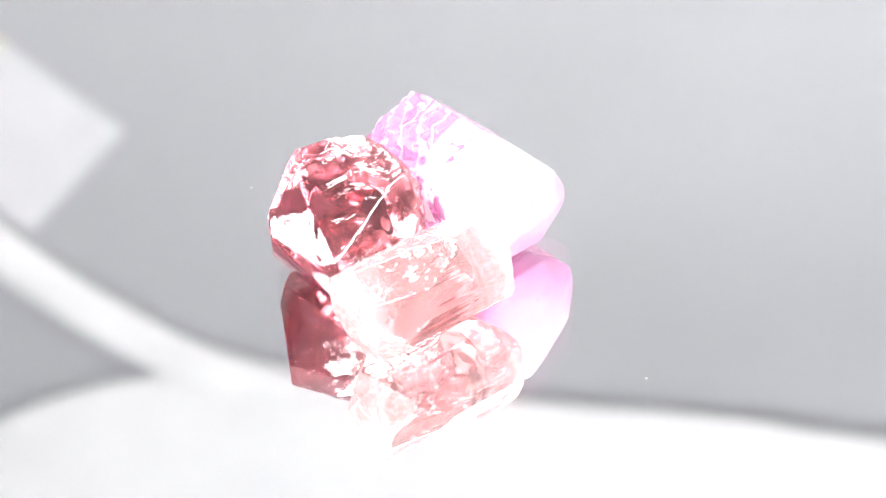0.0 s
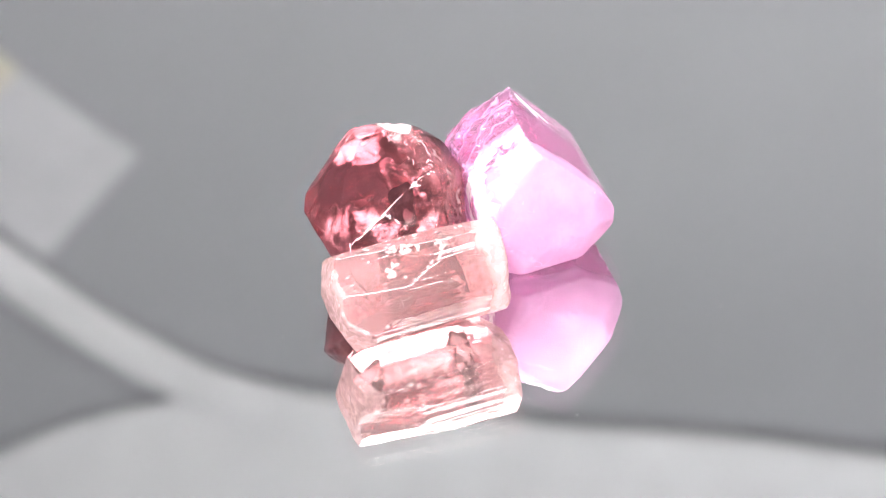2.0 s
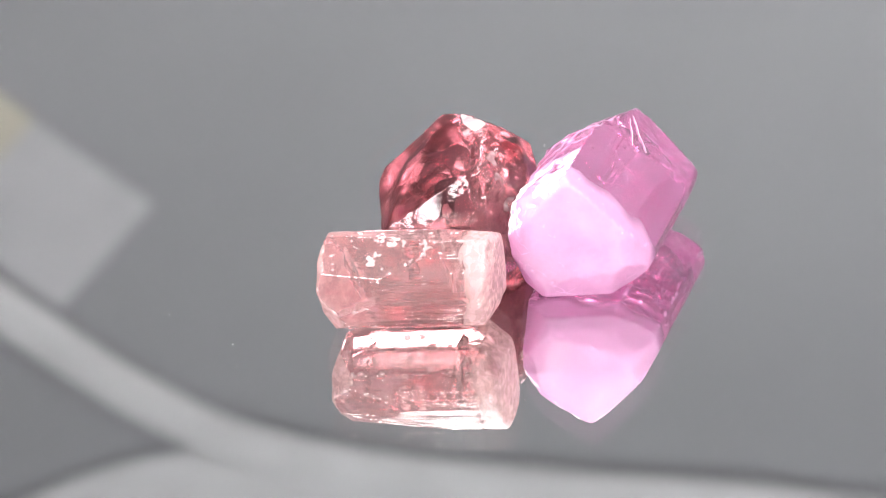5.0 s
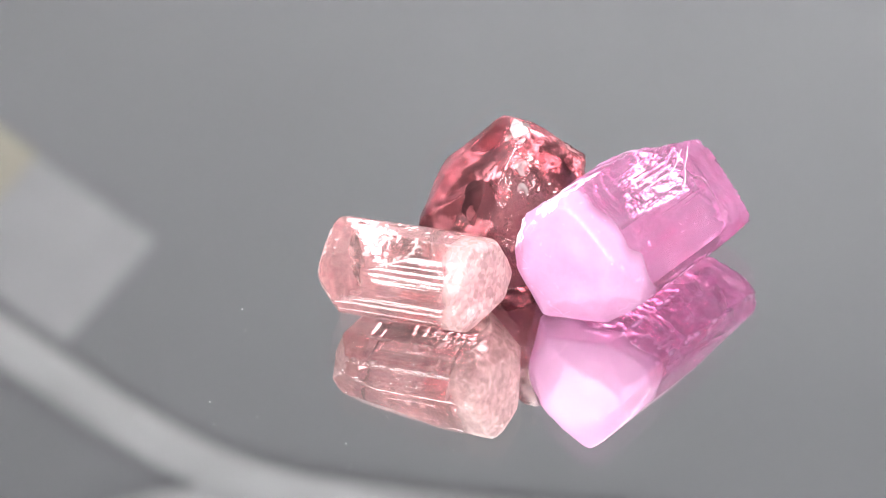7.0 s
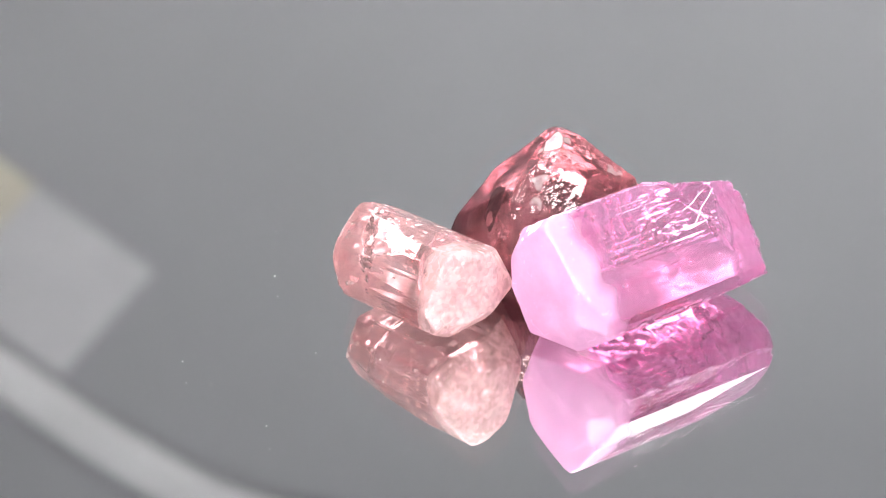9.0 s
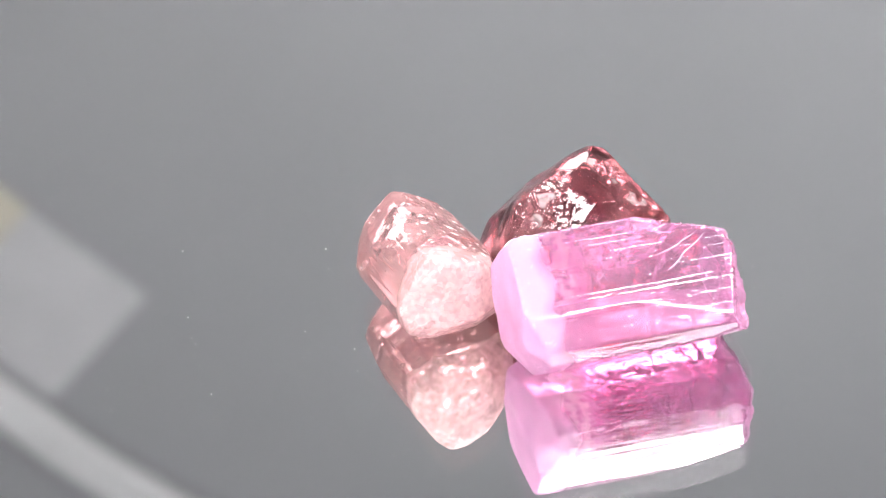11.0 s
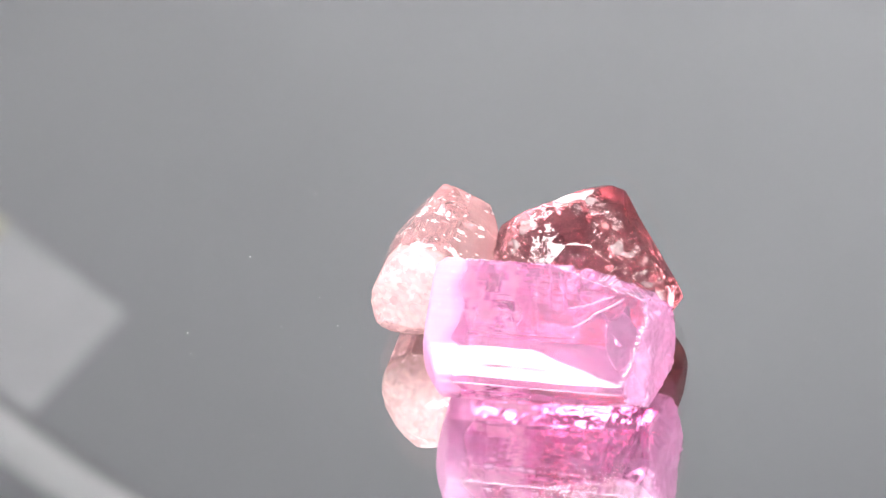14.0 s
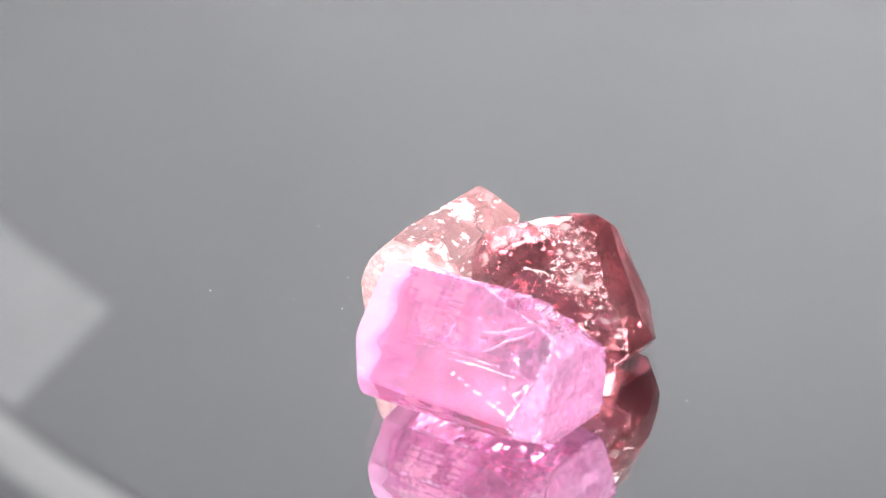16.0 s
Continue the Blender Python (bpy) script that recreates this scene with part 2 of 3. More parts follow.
def build_strip():
    # pale strip of card on the wall, one end cream
    root = new("card_strip")
    c1, c2 = Vector((-0.158, 0.571)), Vector((-0.212, 0.620))
    along = Vector((-0.049, -0.072)).normalized()
    side = (c2 - c1).normalized()
    w = (c2 - c1).length
    up = Vector((-side.y, side.x))
    if up.dot(along) < 0:
        up = -up
    m = Matrix(((up.x, side.x, 0, c1.x), (0, 0, -1, 1.2095), (up.y, side.y, 0, c1.y), (0, 0, 0, 1)))
    bm = bmesh.new()
    box(bm, (0, 0, 0), (0.072, w, 0.002), m)
    part("white_end", bm, M_CARD, root, "white end of the strip")
    bm = bmesh.new()
    box(bm, (0.072, 0, 0), (0.2, w, 0.002), m)
    part("cream_end", bm, M_CREAM, root, "cream end of the strip")
    for o in root.children:
        bmw = bmesh.new()
        bmw.from_mesh(o.data)
        bmesh.ops.recalc_face_normals(bmw, faces=bmw.faces)
        bmw.to_mesh(o.data)
        bmw.free()
    return tagged(root, "pale grey card strip with a cream end on the wall", "card")


def smooth_line(pts, n):
    pts = [Vector(q) for q in pts]
    ext = [2 * pts[0] - pts[1]] + pts + [2 * pts[-1] - pts[-2]]
    res = []
    for i in range(1, len(ext) - 2):
        a, b_, c, d = ext[i - 1:i + 3]
        for k in range(n):
            t = k / n
            res.append(0.5 * (2 * b_ + (c - a) * t + (2 * a - 5 * b_ + 4 * c - d) * t * t + (3 * b_ - a - 3 * c + d) * t ** 3))
    res.append(pts[-1])
    return res


def build_drape():
    # white cloth on the wall: a rolled edge that sweeps down, and the hanging sheet beside it
    root = new("cloth_drape")
    edge = smooth_line([(-0.36, 0.47), (-0.30, 0.535), (-0.239, 0.597), (-0.185, 0.654), (-0.135, 0.695), (-0.073, 0.722), (0.02, 0.749),
                        (0.111, 0.771), (0.202, 0.798), (0.32, 0.83)], 8)
    bm = bmesh.new()
    rows = []
    for i, q in enumerate(edge):
        t = (edge[min(i + 1, len(edge) - 1)] - edge[max(i - 1, 0)]).normalized()
        nrm = Vector((-t.y, t.x))
        ring = []
        for k in range(12):
            a = 2 * math.pi * k / 12
            ring.append(bm.verts.new((q.x + nrm.x * 0.013 * (1 + math.cos(a)), 1.2065 + 0.003 * math.sin(a), q.y + nrm.y * 0.013 * (1 + math.cos(a)))))
        rows.append(ring)
    for a, b_ in zip(rows, rows[1:]):
        for k in range(12):
            bm.faces.new((a[k], a[(k + 1) % 12], b_[(k + 1) % 12], b_[k]))
    for f in bm.faces:
        f.smooth = True
    part("rolled_edge", bm, M_CLOTH, root, "rolled white edge")
    low = smooth_line([(-0.36, 0.77), (-0.25, 0.726), (-0.205, 0.713), (-0.155, 0.71), (-0.135, 0.712), (-0.073, 0.74), (0.02, 0.765),
                       (0.111, 0.787), (0.202, 0.815), (0.32, 0.85)], 6)
    bm = bmesh.new()
    cols = []
    for i, q in enumerate(low):
        cols.append([bm.verts.new((q.x, 1.2075 - 0.003 * math.sin(k * 0.9) * min(1, k / 3), q.y + 0.02 * k)) for k in range(16)])
    for a, b_ in zip(cols, cols[1:]):
        for k in range(15):
            bm.faces.new((a[k], b_[k], b_[k + 1], a[k + 1])).smooth = True
    part("sheet", bm, M_CLOTH, root, "hanging white sheet with soft folds")
    return tagged(root, "white cloth drape hanging on the wall", "cloth")


build_strip()
build_drape()


# ---- the turntable ----
def build_turntable():
    root = new("mirror_turntable")
    disc("glass_plate", 0.13, -0.0022, 0.0, M_GLASS, root, label="clear glass plate")
    disc("silver_backing", 0.1298, -0.0036, -0.0020, M_SILVER, root, label="silver mirror backing")
    disc("turning_plate", 0.125, -0.012, -0.0036, M_BLACK, root, label="black turning plate")
    disc("foot", 0.06, -0.033, -0.012, M_BLACK, root, label="black round foot")
    return tagged(root, "round glass mirror turntable with a few dust specks", "turntable")


TURNTABLE = build_turntable()


# ---- the stones ----
def facet_ball(level):
    bm = bmesh.new()
    bmesh.ops.create_icosphere(bm, subdivisions=level, radius=1.0)
    co = np.array([v.co[:] for v in bm.verts])
    fa = np.array([[v.index for v in f.verts] for f in bm.faces])
    bm.free()
    return co, fa


BALL = facet_ball(7)


def stone_shape(cuts, mid, sharp):
    """Verts of a stone about its middle, mid above its base, cut by faces (azimuth, elevation, distance in mm)."""
    co, fa = BALL
    co = co / np.linalg.norm(co, axis=1)[:, None]
    az, el, d = [np.array(c, float) for c in zip(*cuts)]
    az, el = np.radians(az), np.radians(el)
    n = np.stack([np.cos(az) * np.cos(el), np.sin(az) * np.cos(el), np.sin(el)], 1)
    d = d - n[:, 2] * mid
    n = np.vstack([n, (0, 0, -1)])
    d = np.append(d, mid)
    q = np.maximum(co @ n.T, 1e-6) / d
    r = 1.0 / q.max(1)
    r = (np.power(q * r[:, None], sharp).sum(1)) ** (-1.0 / sharp) * r
    top = np.argsort(q, axis=1)[:, -2:]
    first, second = top[:, 1], top[:, 0]
    rows = np.arange(len(q))
    near = np.clip((q[rows, second] / q[rows, first] - 0.965) / 0.03, 0, 1)
    bend = (n[first] * n[second]).sum(1) < 0.92
    return co * r[:, None] + (0, 0, mid), fa, first, near * bend


def flaked(cuts, mid, az, el, spread, count, depth, seed):
    """More cuts for a stone: small flat breaks, spread about a direction, each taking a little off what sticks out."""
    v = stone_shape(cuts, mid, 400)[0]
    rng = random.Random(seed)
    more = []
    for _ in range(count):
        a, e = az + rng.uniform(-spread, spread), max(-50, min(75, el + rng.uniform(-spread, spread)))
        ra, re = radians(a), radians(e)
        n = np.array((math.cos(ra) * math.cos(re), math.sin(ra) * math.cos(re), math.sin(re)))
        more.append((a, e, float((v @ n).max()) - rng.uniform(*depth)))
    return cuts + more


def turb(p, scale, depth=3):
    q = p * scale
    return np.array([noise.turbulence(v, depth, False) for v in q.tolist()])


def soft(p, scale, seed=0.0):
    q = p * scale + seed
    return np.array([noise.noise(v) for v in q.tolist()])


def build_stone(name, cuts, mid, mat, sharp, label, axis=None, stria=0.0, rough=0.05, end_frost=(0.0, 0.0), end_rough=(1.0, 1.0), arcs=(0.0, 0.0), chips=0.0, groove=None, zone=None, crusted=None, tip=0.0, zone_steps=0.0, crusts=(), broken=None, worn=0.95, seed=0.0):
    v, fa, face, edge = stone_shape(cuts, mid, sharp)
    c = np.array((0, 0, mid))
    az, el = np.radians(np.array([q[0] for q in cuts] + [0.0])), np.radians(np.array([q[1] for q in cuts] + [-90.0]))
    n = np.stack([np.cos(az) * np.cos(el), np.sin(az) * np.cos(el), np.sin(el)], 1)[face]
    frost = np.zeros(len(v))
    if axis is not None:
        a = radians(axis)
        ax = np.array((math.cos(a), math.sin(a), 0))
        sd = np.array((-math.sin(a), math.cos(a), 0))
        along = n @ ax
        side = np.clip(1.15 - 1.6 * np.abs(along), 0, 1)
        # growth lines that run the length of the prism
        w = v - c
        lines = np.stack([w @ ax * 0.012, np.arctan2(w[:, 2], w @ sd) * 3.0, np.zeros(len(v))], 1)
        wander = lines[:, 1] * 2.6 + 1.6 * soft(lines, 1.0, seed)
        saw = [np.abs(2 * (q - np.floor(q + 0.5))) for q in (wander, wander * 2.7 + 0.3)]
        fade = np.clip(0.55 + 1.3 * soft(np.stack([w @ ax * 0.16, lines[:, 1] * 1.7, np.zeros(len(v))], 1), 1.0, seed + 9), 0, 1)
        ridge = (saw[0] + 0.4 * saw[1] - 0.7) * fade
        n_disp = stria * side * ridge
        ends = np.where(along > 0.5, end_frost[0], 0) + np.where(along < -0.5, end_frost[1], 0)
        amount = np.where(along > 0, end_rough[0], end_rough[1])
        frost = ends * np.clip(0.75 + 0.3 * np.minimum(amount, 1) * soft(v, 3.0, seed + 3) + 0.2 * soft(v, 0.5, seed + 14), 0.2, 1)
        n_disp = n_disp + (1 - side) * rough * 1.6 * amount * (turb(v, 0.55) - 0.6)
        # shell-like arcs on the broken ends
        heart = c + np.sign(along)[:, None] * ax * 5.5 + sd * 1.6 + np.array((0, 0, 2.4))
        dist = np.linalg.norm(v - heart, axis=1)
        arc = np.where(along > 0, arcs[0], arcs[1])
        n_disp = n_disp + (1 - side) * arc * np.sin(3.6 * dist + 2.6 * soft(v, 0.5, seed + 6)) ** 2
    else:
        # clean glassy breaks, but for two crusted flanks
        w = v - c
        turn = np.degrees(np.arctan2(w[:, 1], w[:, 0]))
        crust = np.zeros(len(v))
        for a0, wide in crusts:
            crust = crust + np.exp(-(((turn - a0 + 180) % 360 - 180) / wide) ** 2)
        crust = np.clip(crust, 0, 1) * np.clip((v[:, 2] - 2.0) / 1.5, 0, 1) * np.clip(0.85 + 0.9 * soft(v, 0.7, seed + 30), 0, 1)
        n_disp = 0.2 * crust * (turb(v, 1.5) - 0.55) + 0.1 * crust * np.abs(soft(v, 2.6, seed)) + 0.1 * soft(v, 0.42, seed + 4)
        # shell-like ripples on the clean breaks
        dist = np.linalg.norm(v - c - np.array((1.5, -4.5, 1.0)), axis=1)
        n_disp = n_disp + 0.035 * (1 - crust) * np.sin(1.9 * dist + 2.5 * soft(v, 0.5, seed)) ** 2
        frost = np.clip(crust * (0.6 + 0.8 * soft(v, 1.4, seed + 5)), 0, 0.8)
    grain = 0.05 + 0.8 * crust if axis is None else np.clip(np.abs(along) * 1.4, 0.06, 1) * amount
    n_disp = n_disp + grain * (rough * 0.35 * soft(v, 2.2, seed + 1) + rough * 0.32 * soft(v, 5.0, seed + 2))
    if chips:
        # flaked patches, most of them along the upper edges
        patch = soft(v, 1.5, seed + 7) + 0.6 * soft(v, 4.2, seed + 8)
        hit = np.clip((patch - 0.42) * 6, 0, 1) * np.clip((n[:, 2] - 0.62) * 6, 0, 1)
        n_disp = n_disp - chips * hit * (0.6 + soft(v, 3.5, seed))
        frost = np.maximum(frost, hit * 0.9)
    if zone:
        # milky zone at one end of the prism
        way, length, amount_z = zone
        s = (v - c) @ ax * way
        frost = np.maximum(frost, amount_z * np.clip((s - s.max() + length) / (0.35 * length) + 0.8 * soft(v, 0.6, seed + 20), 0, 1))
        # steps across the upper faces
        q3 = np.stack([(v - c) @ ax * 2.6, (v - c) @ sd * 0.7, v[:, 2] * 0.7], 1)
        n_disp = n_disp + zone_steps * soft(q3, 1.0, seed + 21) * np.clip((n[:, 2] - 0.5) * 4, 0, 1)
    if crusted:
        # white flaky crust on one flank
        ca = radians(crusted[0])
        face_on = n @ np.array((math.cos(ca), math.sin(ca), 0.5))
        flake = np.clip((face_on - 0.45) * 4, 0, 1) * np.clip((soft(v, 0.45, seed + 22) + 0.5 * soft(v, 1.6, seed + 23) + crusted[1]) * 5, 0, 1) * np.clip(-0.6 * ((v - c) @ ax) - 0.6, 0, 1)
        n_disp = n_disp + flake * (0.12 * turb(v, 1.3) - 0.08)
        frost = np.maximum(frost, flake * np.clip(1.1 + 0.7 * soft(v, 2.4, seed + 24), 0.3, 1.2))
    if broken:
        # a flank broken in shell-like steps
        ba, step = radians(broken[0]), broken[1]
        flank = np.clip((n @ np.array((math.cos(ba) * 0.75, math.sin(ba) * 0.75, 0.66)) - 0.62) * 5, 0, 1)
        way = (v - c) @ ax * 0.55 + (v - c) @ sd * 0.35 + 1.3 * soft(v, 0.35, seed + 25) + 0.35 * soft(v, 1.1, seed + 26)
        rise = way - np.floor(way)
        n_disp = n_disp + flank * step * (rise ** 2 - 0.75 + 0.5 * (turb(v, 0.9) - 0.5))
        frost = np.maximum(frost, flank * 0.45 * np.clip((rise - 0.8) * 6, 0, 1))
    if tip:
        frost = np.maximum(frost, np.clip((v[:, 2] - v[:, 2].max() + tip) / (0.4 * tip), 0, 1))
    # edges are worn and nicked in places
    nick = edge * np.clip(soft(v, 0.8, seed + 11) * 2.5 + 0.1, 0, 1) * np.clip(0.6 + soft(v, 3.0, seed + 12), 0, 1)
    n_disp = n_disp - 0.11 * worn * nick
    frost = np.maximum(frost, worn * nick)
    if groove:
        s0, wid, deep = groove
        s = (v - c) @ ax - s0 - 0.2 * (v[:, 2] - mid) + 0.2 * soft(v, 0.9, seed + 13)
        n_disp = n_disp - deep * np.clip(s / 0.5, 0, 1) * np.clip((wid - s) / 1.6, 0, 1) * np.clip((n[:, 2] - 0.7) * 6, 0, 1)
    low = np.clip((v[:, 2] - 0.05) / 0.4, 0, 1)
    r = v - c
    r = r / np.linalg.norm(r, axis=1)[:, None]
    v = v + r * (n_disp * low)[:, None]
    v[:, 2] -= v[:, 2].min()
    me = bpy.data.meshes.new(name)
    me.from_pydata((v * MM).tolist(), [], fa.tolist())
    me.materials.append(mat)
    me.polygons.foreach_set("use_smooth", [True] * len(me.polygons))
    me.attributes.new("frost", "FLOAT", "POINT").data.foreach_set("value", frost)
    ob = new(name, me)
    return tagged(ob, label, "gemstone", group="stones on the mirror")


PEACH_CUTS = [(-51, 30, 4.85), (129, 53, 5.48), (39, 0, 5.77), (129, 7, 4.54), (-141, 0, 6.32), (-51, -30, 2.38), (-51, -10.5, 3.18), (-51, 11, 4.15), (129, 68, 5.87), (173, -23, 3.98), (70, -42, 3.20), (-51, 45, 5.60), (-51, -60, 0.82), (-51, 0, 3.73), (-62, 47, 5.51), (85, 23, 6.49), (-95, -23, 4.73), (152, -9, 3.98), (31, 0, 5.81), (-154, 21, 7.37), (39, -50, 2.66), (116, 14, 4.83), (129, 60, 5.59), (-63, 24, 4.90), (-141, -25, 4.94), (118, 62, 5.79), (129, 38, 5.29), (4, 0, 5.97)]
RED_CUTS = [(-95, 47, 7.15), (88, 44, 7.86), (30, -4, 4.39), (156, 16, 6.08), (-149, -25, 3.65), (-37, 9, 6.33), (62, -5, 4.59), (20, 37, 7.48), (-62, 12, 6.57), (-118, 37, 7.10), (5, -1, 4.91), (130, 32, 7.18), (-99, 54, 7.35), (120, -42, 3.80), (-177, 1, 5.46), (-167, 45, 7.92), (-50, -8, 5.75), (-152, -33, 3.06), (-7, 1, 5.33), (-129, 6, 6.30), (45, 28, 7.10), (110, 0, 6.41), (165, -11, 5.22), (164, 19, 6.20), (118, 62, 8.86), (55, -7, 4.29), (-94, 13, 7.35), (152, 21, 6.30), (-63, 24, 6.99), (43, 48, 8.22)]
PINK_CUTS = [(29, 45, 6.25), (-151, 7, 4.94), (-151, 60, 7.55), (-54, 4, 7.52), (119, 0, 7.80), (29, -52, 1.73), (-151, -8, 4.06), (29, 30, 5.90), (150, 42, 9.22), (-163, -12, 4.19), (-107, -23, 5.97), (171, 63, 8.12), (35, 44, 6.28), (-48, -21, 6.21), (29, -60, 1.21), (-107, 23, 8.81), (119, -35, 5.69), (-151, 0, 4.38), (88, 17, 8.95), (-151, 45, 7.18), (29, 53, 6.81), (37, -59, 1.35), (-148, -6, 4.13), (-175, 42, 7.67), (-61, 0, 7.49), (-26, 0, 7.77), (-92, 42, 9.83), (29, 8, 5.45), (29, -2, 5.12), (29, -37, 3.05), (29, -10.5, 4.55)]
PEACH_CUTS = flaked(PEACH_CUTS + [(0, 90, 6.3)], 3.2, 39, 8, 36, 16, (0.05, 0.4), 3)
PEACH_CUTS = flaked(PEACH_CUTS, 3.2, -141, 8, 32, 7, (0.05, 0.3), 4)
RED_CUTS = flaked(RED_CUTS, 3.6, -80, 30, 55, 18, (0.1, 0.5), 14)
RED_CUTS = flaked(RED_CUTS, 3.6, -79, 36, 8, 4, (0.2, 0.5), 9)
RED_CUTS = flaked(RED_CUTS, 3.6, 60, 35, 60, 14, (0.05, 0.35), 27)
PINK_CUTS = flaked(PINK_CUTS + [(-28, -24, 6.0)], 3.6, 119, 10, 36, 18, (0.02, 0.3), 7)
PINK_CUTS = flaked(PINK_CUTS, 3.6, -61, 25, 40, 10, (0.05, 0.35), 8)
STONES = [
    (build_stone("peach_crystal", PEACH_CUTS, 3.2, M_PEACH, 220, "peach pink rough crystal prism lying on the mirror",
                 axis=39, stria=0.022, rough=0.04, end_frost=(0.72, 0.45), arcs=(0.02, 0.02), chips=0.06, zone=(1, 2.6, 0.35), zone_steps=0.01, seed=1.3), (-0.90, -0.84)),
    (build_stone("red_stone", RED_CUTS, 3.6, M_RED, 260, "dark red rough gemstone chunk standing on the mirror",
                 rough=0.13, tip=0.28, crusts=((-8, 24), (88, 24)), worn=0.35, seed=4.1), (-5.49, 7.97)),
    (build_stone("pink_crystal", PINK_CUTS, 3.6, M_PINK, 240, "bright magenta pink rough crystal lying on the mirror",
                 axis=119, stria=0.027, rough=0.12, end_frost=(0.4, 0.72), end_rough=(1.6, 0.07), groove=(2.0, 3.2, 0.6), zone=(-1, 3.2, 0.45), crusted=(-150, 0.25), broken=(-160, 0.2), seed=7.7), (2.20, 12.99)),
]


def inclusion(stone, centre, az, el, a, b_, wavy, mat, seed, name="inclusion", label=""):
    """A ragged wavy film inside a stone, centre and half sizes in mm in the stone's space."""
    nrm = Vector((math.cos(radians(az)) * math.cos(radians(el)), math.sin(radians(az)) * math.cos(radians(el)), math.sin(radians(el))))
    turn = nrm.to_track_quat("Z", "Y").to_matrix()
    bm = bmesh.new()
    rings = [[bm.verts.new((0, 0, 0))]]
    seg = 40
    for i in range(1, 13):
        ring = []
        for k in range(seg):
            th = 2 * math.pi * k / seg
            r = i / 12 * (1 + 0.45 * noise.noise((math.cos(th) * 1.4 + seed, math.sin(th) * 1.4, seed)))
            x, y = r * a * math.cos(th), r * b_ * math.sin(th)
            ring.append(bm.verts.new((x, y, wavy * (noise.noise((x * 0.5 + seed, y * 0.5, 0)) + 0.4 * noise.noise((x * 1.6, y * 1.6 + seed, 3))))))
        rings.append(ring)
    for k in range(seg):
        bm.faces.new((rings[0][0], rings[1][k], rings[1][(k + 1) % seg]))
        for r0, r1 in zip(rings[1:], rings[2:]):
            bm.faces.new((r0[k], r1[k], r1[(k + 1) % seg], r0[(k + 1) % seg]))
    for v in bm.verts:
        v.co = (turn @ v.co + Vector(centre)) * MM
    for f in bm.faces:
        f.smooth = True
    return part(name, bm, mat, stone, label)


peach, red, pink = [q[0] for q in STONES]
for k, (x, y, z, az, el, a, b_) in enumerate([(1.8, 2.2, 3.4, 35, 10, 1.7, 1.9), (2.6, 1.6, 3.2, 20, -20, 1.2, 1.5), (-1.5, -1.6, 3.8, 129, 60, 2.6, 0.7),
                                              (-3.0, -2.4, 3.0, 60, 20, 1.2, 1.5), (0.2, 0.0, 4.6, 110, 75, 2.2, 0.8)]):
    inclusion(peach, (x, y, z), az, el, a, b_, 0.5, M_VEIL_PEACH, 3.1 * k + 1)
for k, (x, y, z, az, el, a, b_) in enumerate([(0.5, -1.5, 3.6, -80, 40, 1.8, 1.6), (-1.2, 1.0, 4.4, 150, 30, 1.9, 1.3), (1.5, 1.4, 3.0, 40, 50, 1.8, 1.2),
                                              (-0.5, -0.4, 2.4, 100, 70, 2.2, 1.4)]):
    inclusion(red, (x, y, z), az, el, a, b_, 0.7, M_VEIL_RED, 2.7 * k + 2)
for k, (x, y, z, az, el, a, b_) in enumerate([(-2.3, 4.2, 4.6, 119, 30, 2.0, 2.2), (-3.0, 5.2, 4.0, 100, -10, 1.8, 2.0), (-1.8, 5.0, 3.4, 150, 20, 1.6, 1.6),
                                              (-1.2, 2.4, 4.4, 119, -25, 1.6, 2.0), (0.8, -1.0, 4.2, 130, 40, 1.3, 1.5), (2.0, -4.0, 3.6, -50, 15, 1.8, 2.0),
                                              (0.4, 0.5, 2.6, 29, 70, 2.6, 0.8)]):
    inclusion(pink, (x, y, z), az, el, a, b_, 0.7, M_VEIL_PINK, 3.7 * k + 5)



def air_crack(stone, centre, az, el, a, b_, thick, wavy, seed):
    """A thin lens of air in a stone, centre and half sizes in mm in the stone's space."""
    nrm = Vector((math.cos(radians(az)) * math.cos(radians(el)), math.sin(radians(az)) * math.cos(radians(el)), math.sin(radians(el))))
    turn = nrm.to_track_quat("Z", "Y").to_matrix()
    bm = bmesh.new()
    seg, rim = 48, 16
    tops = []
    for side in (1, -1):
        rings = [[bm.verts.new((0, 0, thick * side + wavy * noise.noise((seed, 0, 0))))]]
        for i in range(1, rim + (1 if side == 1 else 0)):
            ring = []
            for k in range(seg):
                th = 2 * math.pi * k / seg
                r = i / rim
                f = 1 + 0.4 * noise.noise((math.cos(th) * 1.5 + seed, math.sin(th) * 1.5, seed))
                x, y = r * f * a * math.cos(th), r * f * b_ * math.sin(th)
                ring.append(bm.verts.new((x, y, thick * side * (1 - r * r) + wavy * noise.noise((x * 0.6 + seed, y * 0.6, 0)))))
            rings.append(ring)
        if side == 1:
            edge_ring = rings[-1]
        else:
            rings.append(edge_ring)
        tops.append((side, rings))
    for side, rings in tops:
        for k in range(seg):
            q = (k + 1) % seg
            faces = [(rings[0][0], rings[1][k], rings[1][q])]
            faces += [(r0[k], r1[k], r1[q], r0[q]) for r0, r1 in zip(rings[1:], rings[2:])]
            for f in faces:
                bm.faces.new(f if side == 1 else f[::-1]).smooth = True
    for v in bm.verts:
        v.co = (turn @ v.co + Vector(centre)) * MM
    return part("inclusion", bm, M_CRACK, stone, "glinting crack inside the stone")


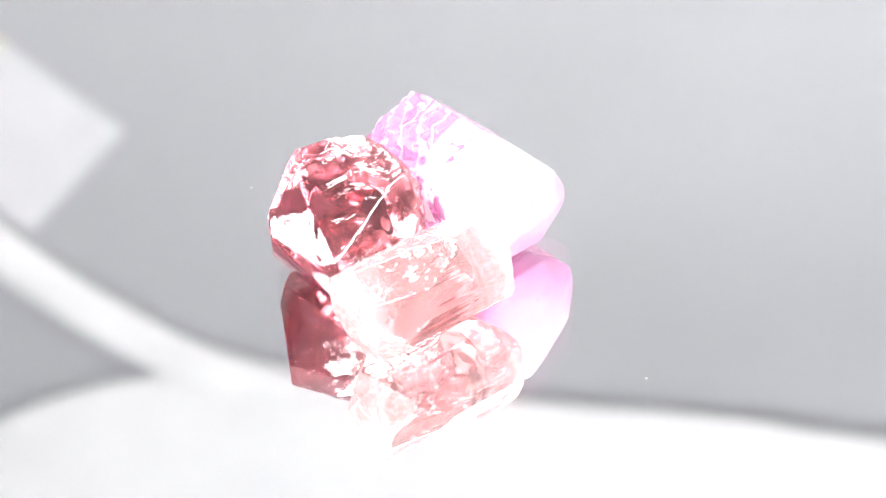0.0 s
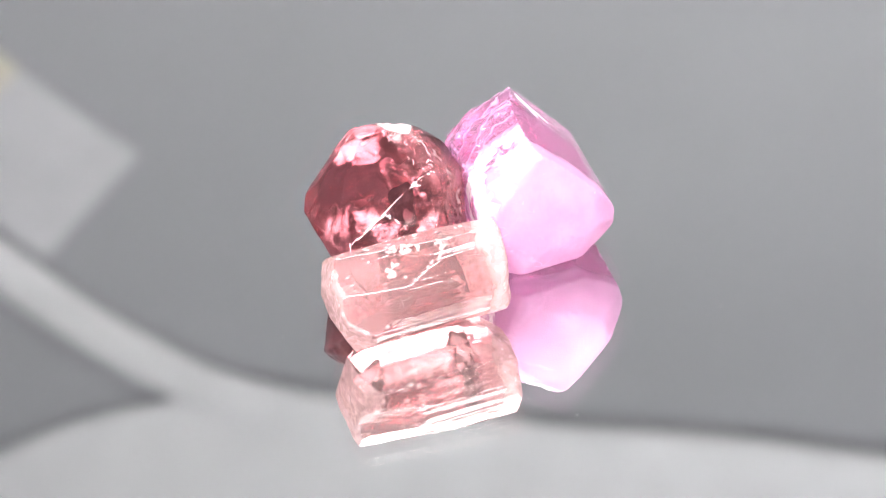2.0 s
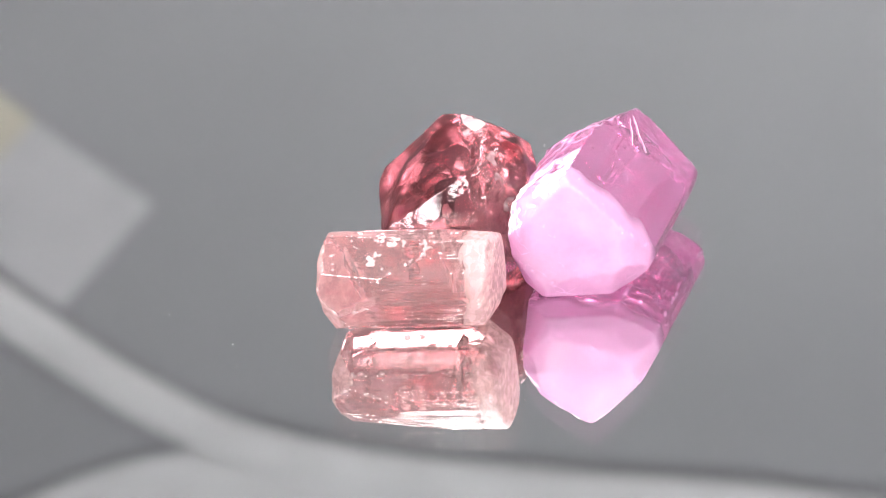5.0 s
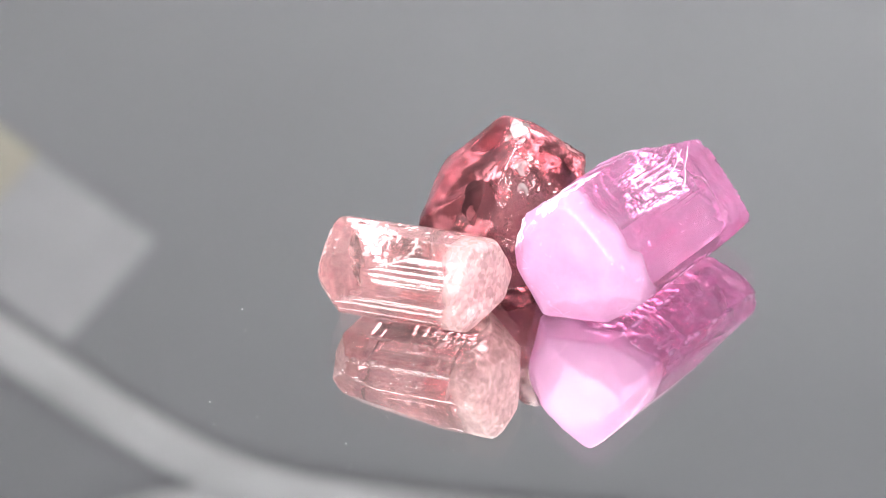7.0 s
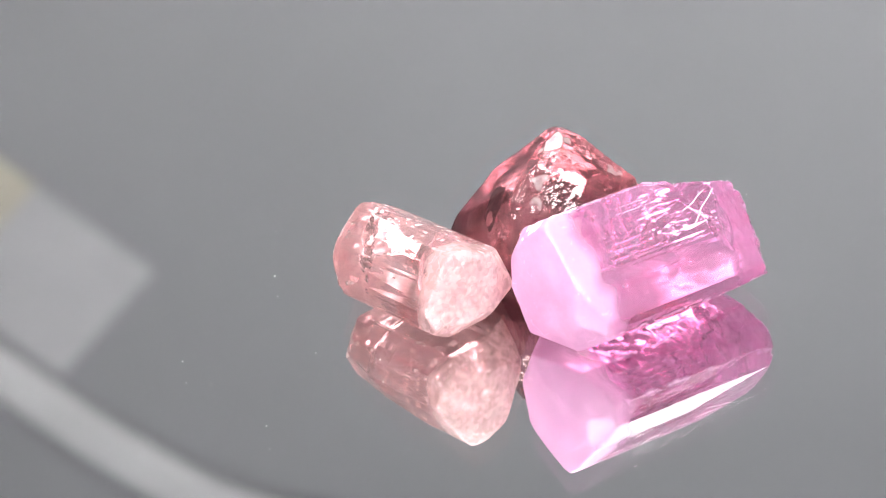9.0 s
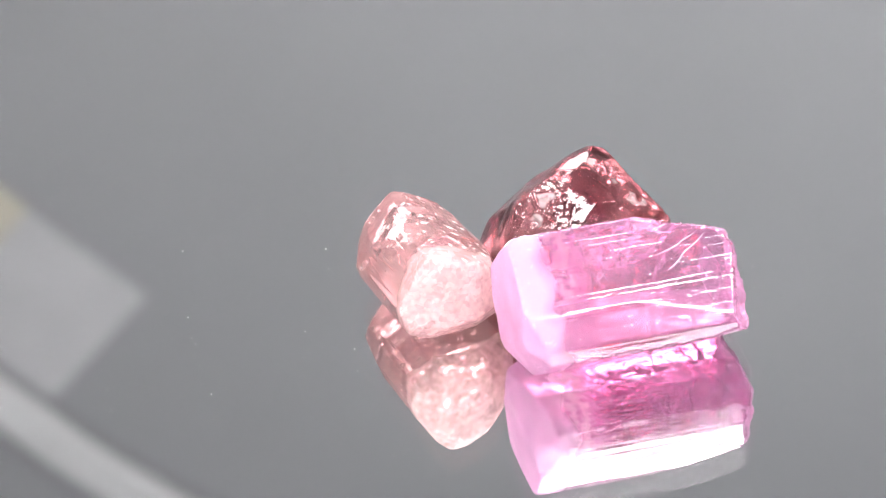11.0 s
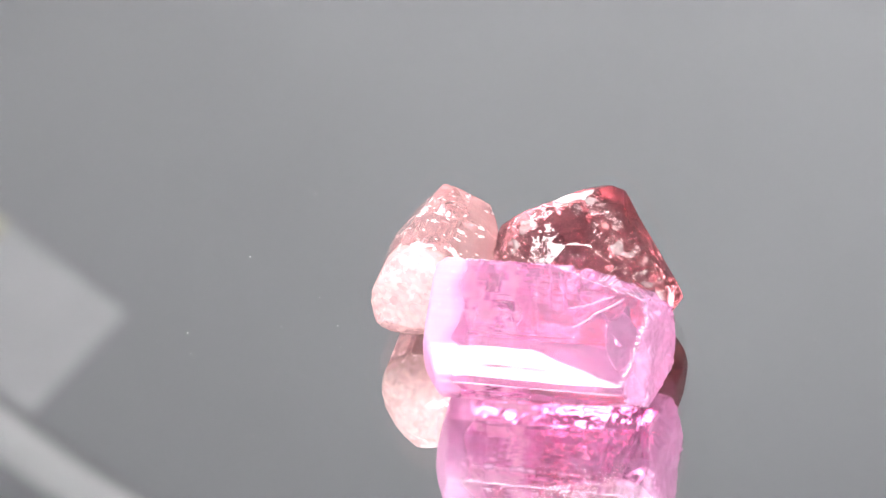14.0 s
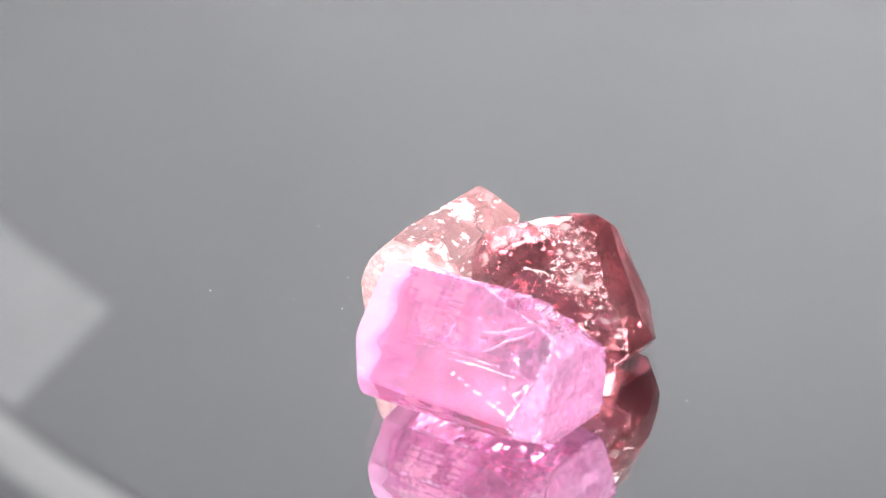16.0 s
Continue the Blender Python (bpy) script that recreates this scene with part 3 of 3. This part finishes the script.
# the dark wedge in the red stone, a fracture's glint painted grey below it, and the large cracks
M_FRACTURE_GLINT = plain_paint("painted_fracture_glint", (0.5, 0.46, 0.46), 0.25, 1500.0, 0.4)
inclusion(red, (2.4, -3.75, 4.95), -50, 40, 0.32, 0.42, 0.15, M_FRACTURE_GLINT, 5.1, "inclusion", "fracture glint inside the stone, painted pale grey")
inclusion(red, (1.95, -3.15, 5.55), -60, 30, 0.85, 1.4, 0.3, M_DARK_SPOT, 3.3, "inclusion", "dark wedge inside the stone")
for k, (x, y, z, az, el, a, b_) in enumerate([(1.0, 0.6, 4.6, 60, 20, 1.6, 1.4)]):
    air_crack(red, (x, y, z), az, el, a, b_, 0.05, 0.35, 1.9 * k + 4)
for k, (x, y, z, az, el, a, b_) in enumerate([(-2.0, 4.6, 4.6, 140, 40, 1.9, 1.6),
                                              (-1.4, 5.8, 4.4, 90, 10, 1.3, 1.9), (-3.2, 4.4, 3.6, 119, 5, 1.4, 1.6)]):
    air_crack(pink, (x, y, z), az, el, a, b_, 0.04, 0.16, 2.3 * k + 7)
for k, (x, y, z, az, el, a, b_) in enumerate([(1.6, 1.6, 3.4, 45, 15, 1.6, 1.9), (-3.2, -2.4, 3.2, 30, 20, 1.0, 1.5)]):
    air_crack(peach, (x, y, z), az, el, a, b_, 0.05, 0.3, 2.9 * k + 1)


def fissure(stone, start, end, out, wide, deep, mat, seed):
    """An open crack that shows as a pale line on a face: a thin ragged blade that runs from start to end and into the stone, in mm."""
    a, b_, up = Vector(start), Vector(end), Vector(out).normalized()
    side = (b_ - a).cross(up).normalized()
    bm = bmesh.new()
    rows = []
    for i in range(25):
        t = i / 24
        q = a.lerp(b_, t) + side * 0.16 * noise.noise((t * 3.0, seed, 0.0)) + side * 0.05 * noise.noise((t * 11.0, seed, 4.0))
        w = wide * (0.15 + math.sin(math.pi * min(1, 0.08 + t * 0.9))) * (1 + 0.7 * noise.noise((t * 9.0, seed, 8.0)))
        d = deep * (0.3 + abs(noise.noise((t * 4.0, seed, 12.0)))) * math.sin(math.pi * (0.05 + 0.9 * t))
        rows.append([bm.verts.new(p * MM) for p in (q + side * w + up * 0.03, q - side * w + up * 0.03, q - up * d)])
    for r0, r1 in zip(rows, rows[1:]):
        for k in range(3):
            m = (k + 1) % 3
            bm.faces.new((r0[k], r0[m], r1[m], r1[k]))
    bm.faces.new(rows[0])
    bm.faces.new(rows[-1][::-1])
    bmesh.ops.recalc_face_normals(bm, faces=bm.faces)
    return part("crack", bm, mat, stone, "pale open crack line")


M_LIP = plain_paint("pale_crack_lip", (0.95, 0.74, 0.84), 0.3, 1800.0, 0.1)
FACE = (0.6, 0.4, 0.69)
for k, (a, b_, out, w, d) in enumerate([((-1.8, 5.6, 7.25), (1.0, 3.87, 5.9), FACE, 0.017, 1.2), ((-1.48, 5.03, 7.31), (0.6, 3.1, 6.7), FACE, 0.012, 1.0)]):
    fissure(pink, a, b_, out, w, d, M_LIP, 1.7 * k + 2)

# ---- dust ----
SPECKS = [(-8.2, -11.2), (6.2, -15.1), (7.9, -7.1), (5.5, -4.1), (-9.1, 19.0), (-12.7, 21.8), (2.7, -17.1), (12.5, -11.4), (3.6, -8.3),
          (12.8, -18.6), (18.3, 3.1), (-9.7, -4.2), (-15.1, -11.2), (-6.7, -21.4)]


def build_speck(i):
    bm = bmesh.new()
    r = 0.00006 if i == 0 else 0.00003 + 0.000025 * random.random()
    bmesh.ops.create_icosphere(bm, subdivisions=1, radius=r)
    for v in bm.verts:
        v.co *= random.uniform(0.7, 1.3)
        v.co.z = max(v.co.z, -r * 0.6) + r * 0.6
    return tagged(part("dust_speck", bm, M_DUST), "tiny white dust speck on the mirror glass", "dust", group="dust specks on the mirror")


DUST = [(build_speck(i), q) for i, q in enumerate(SPECKS)]


def motions():
    times = [0.5 * i for i in range(33)]
    walk(TURNTABLE, [(t, table_pose(t)) for t in times])
    for ob, (x, y) in STONES + DUST:
        walk(ob, [(t, table_pose(t, x * MM, y * MM, 0.00002)) for t in times])


motions()
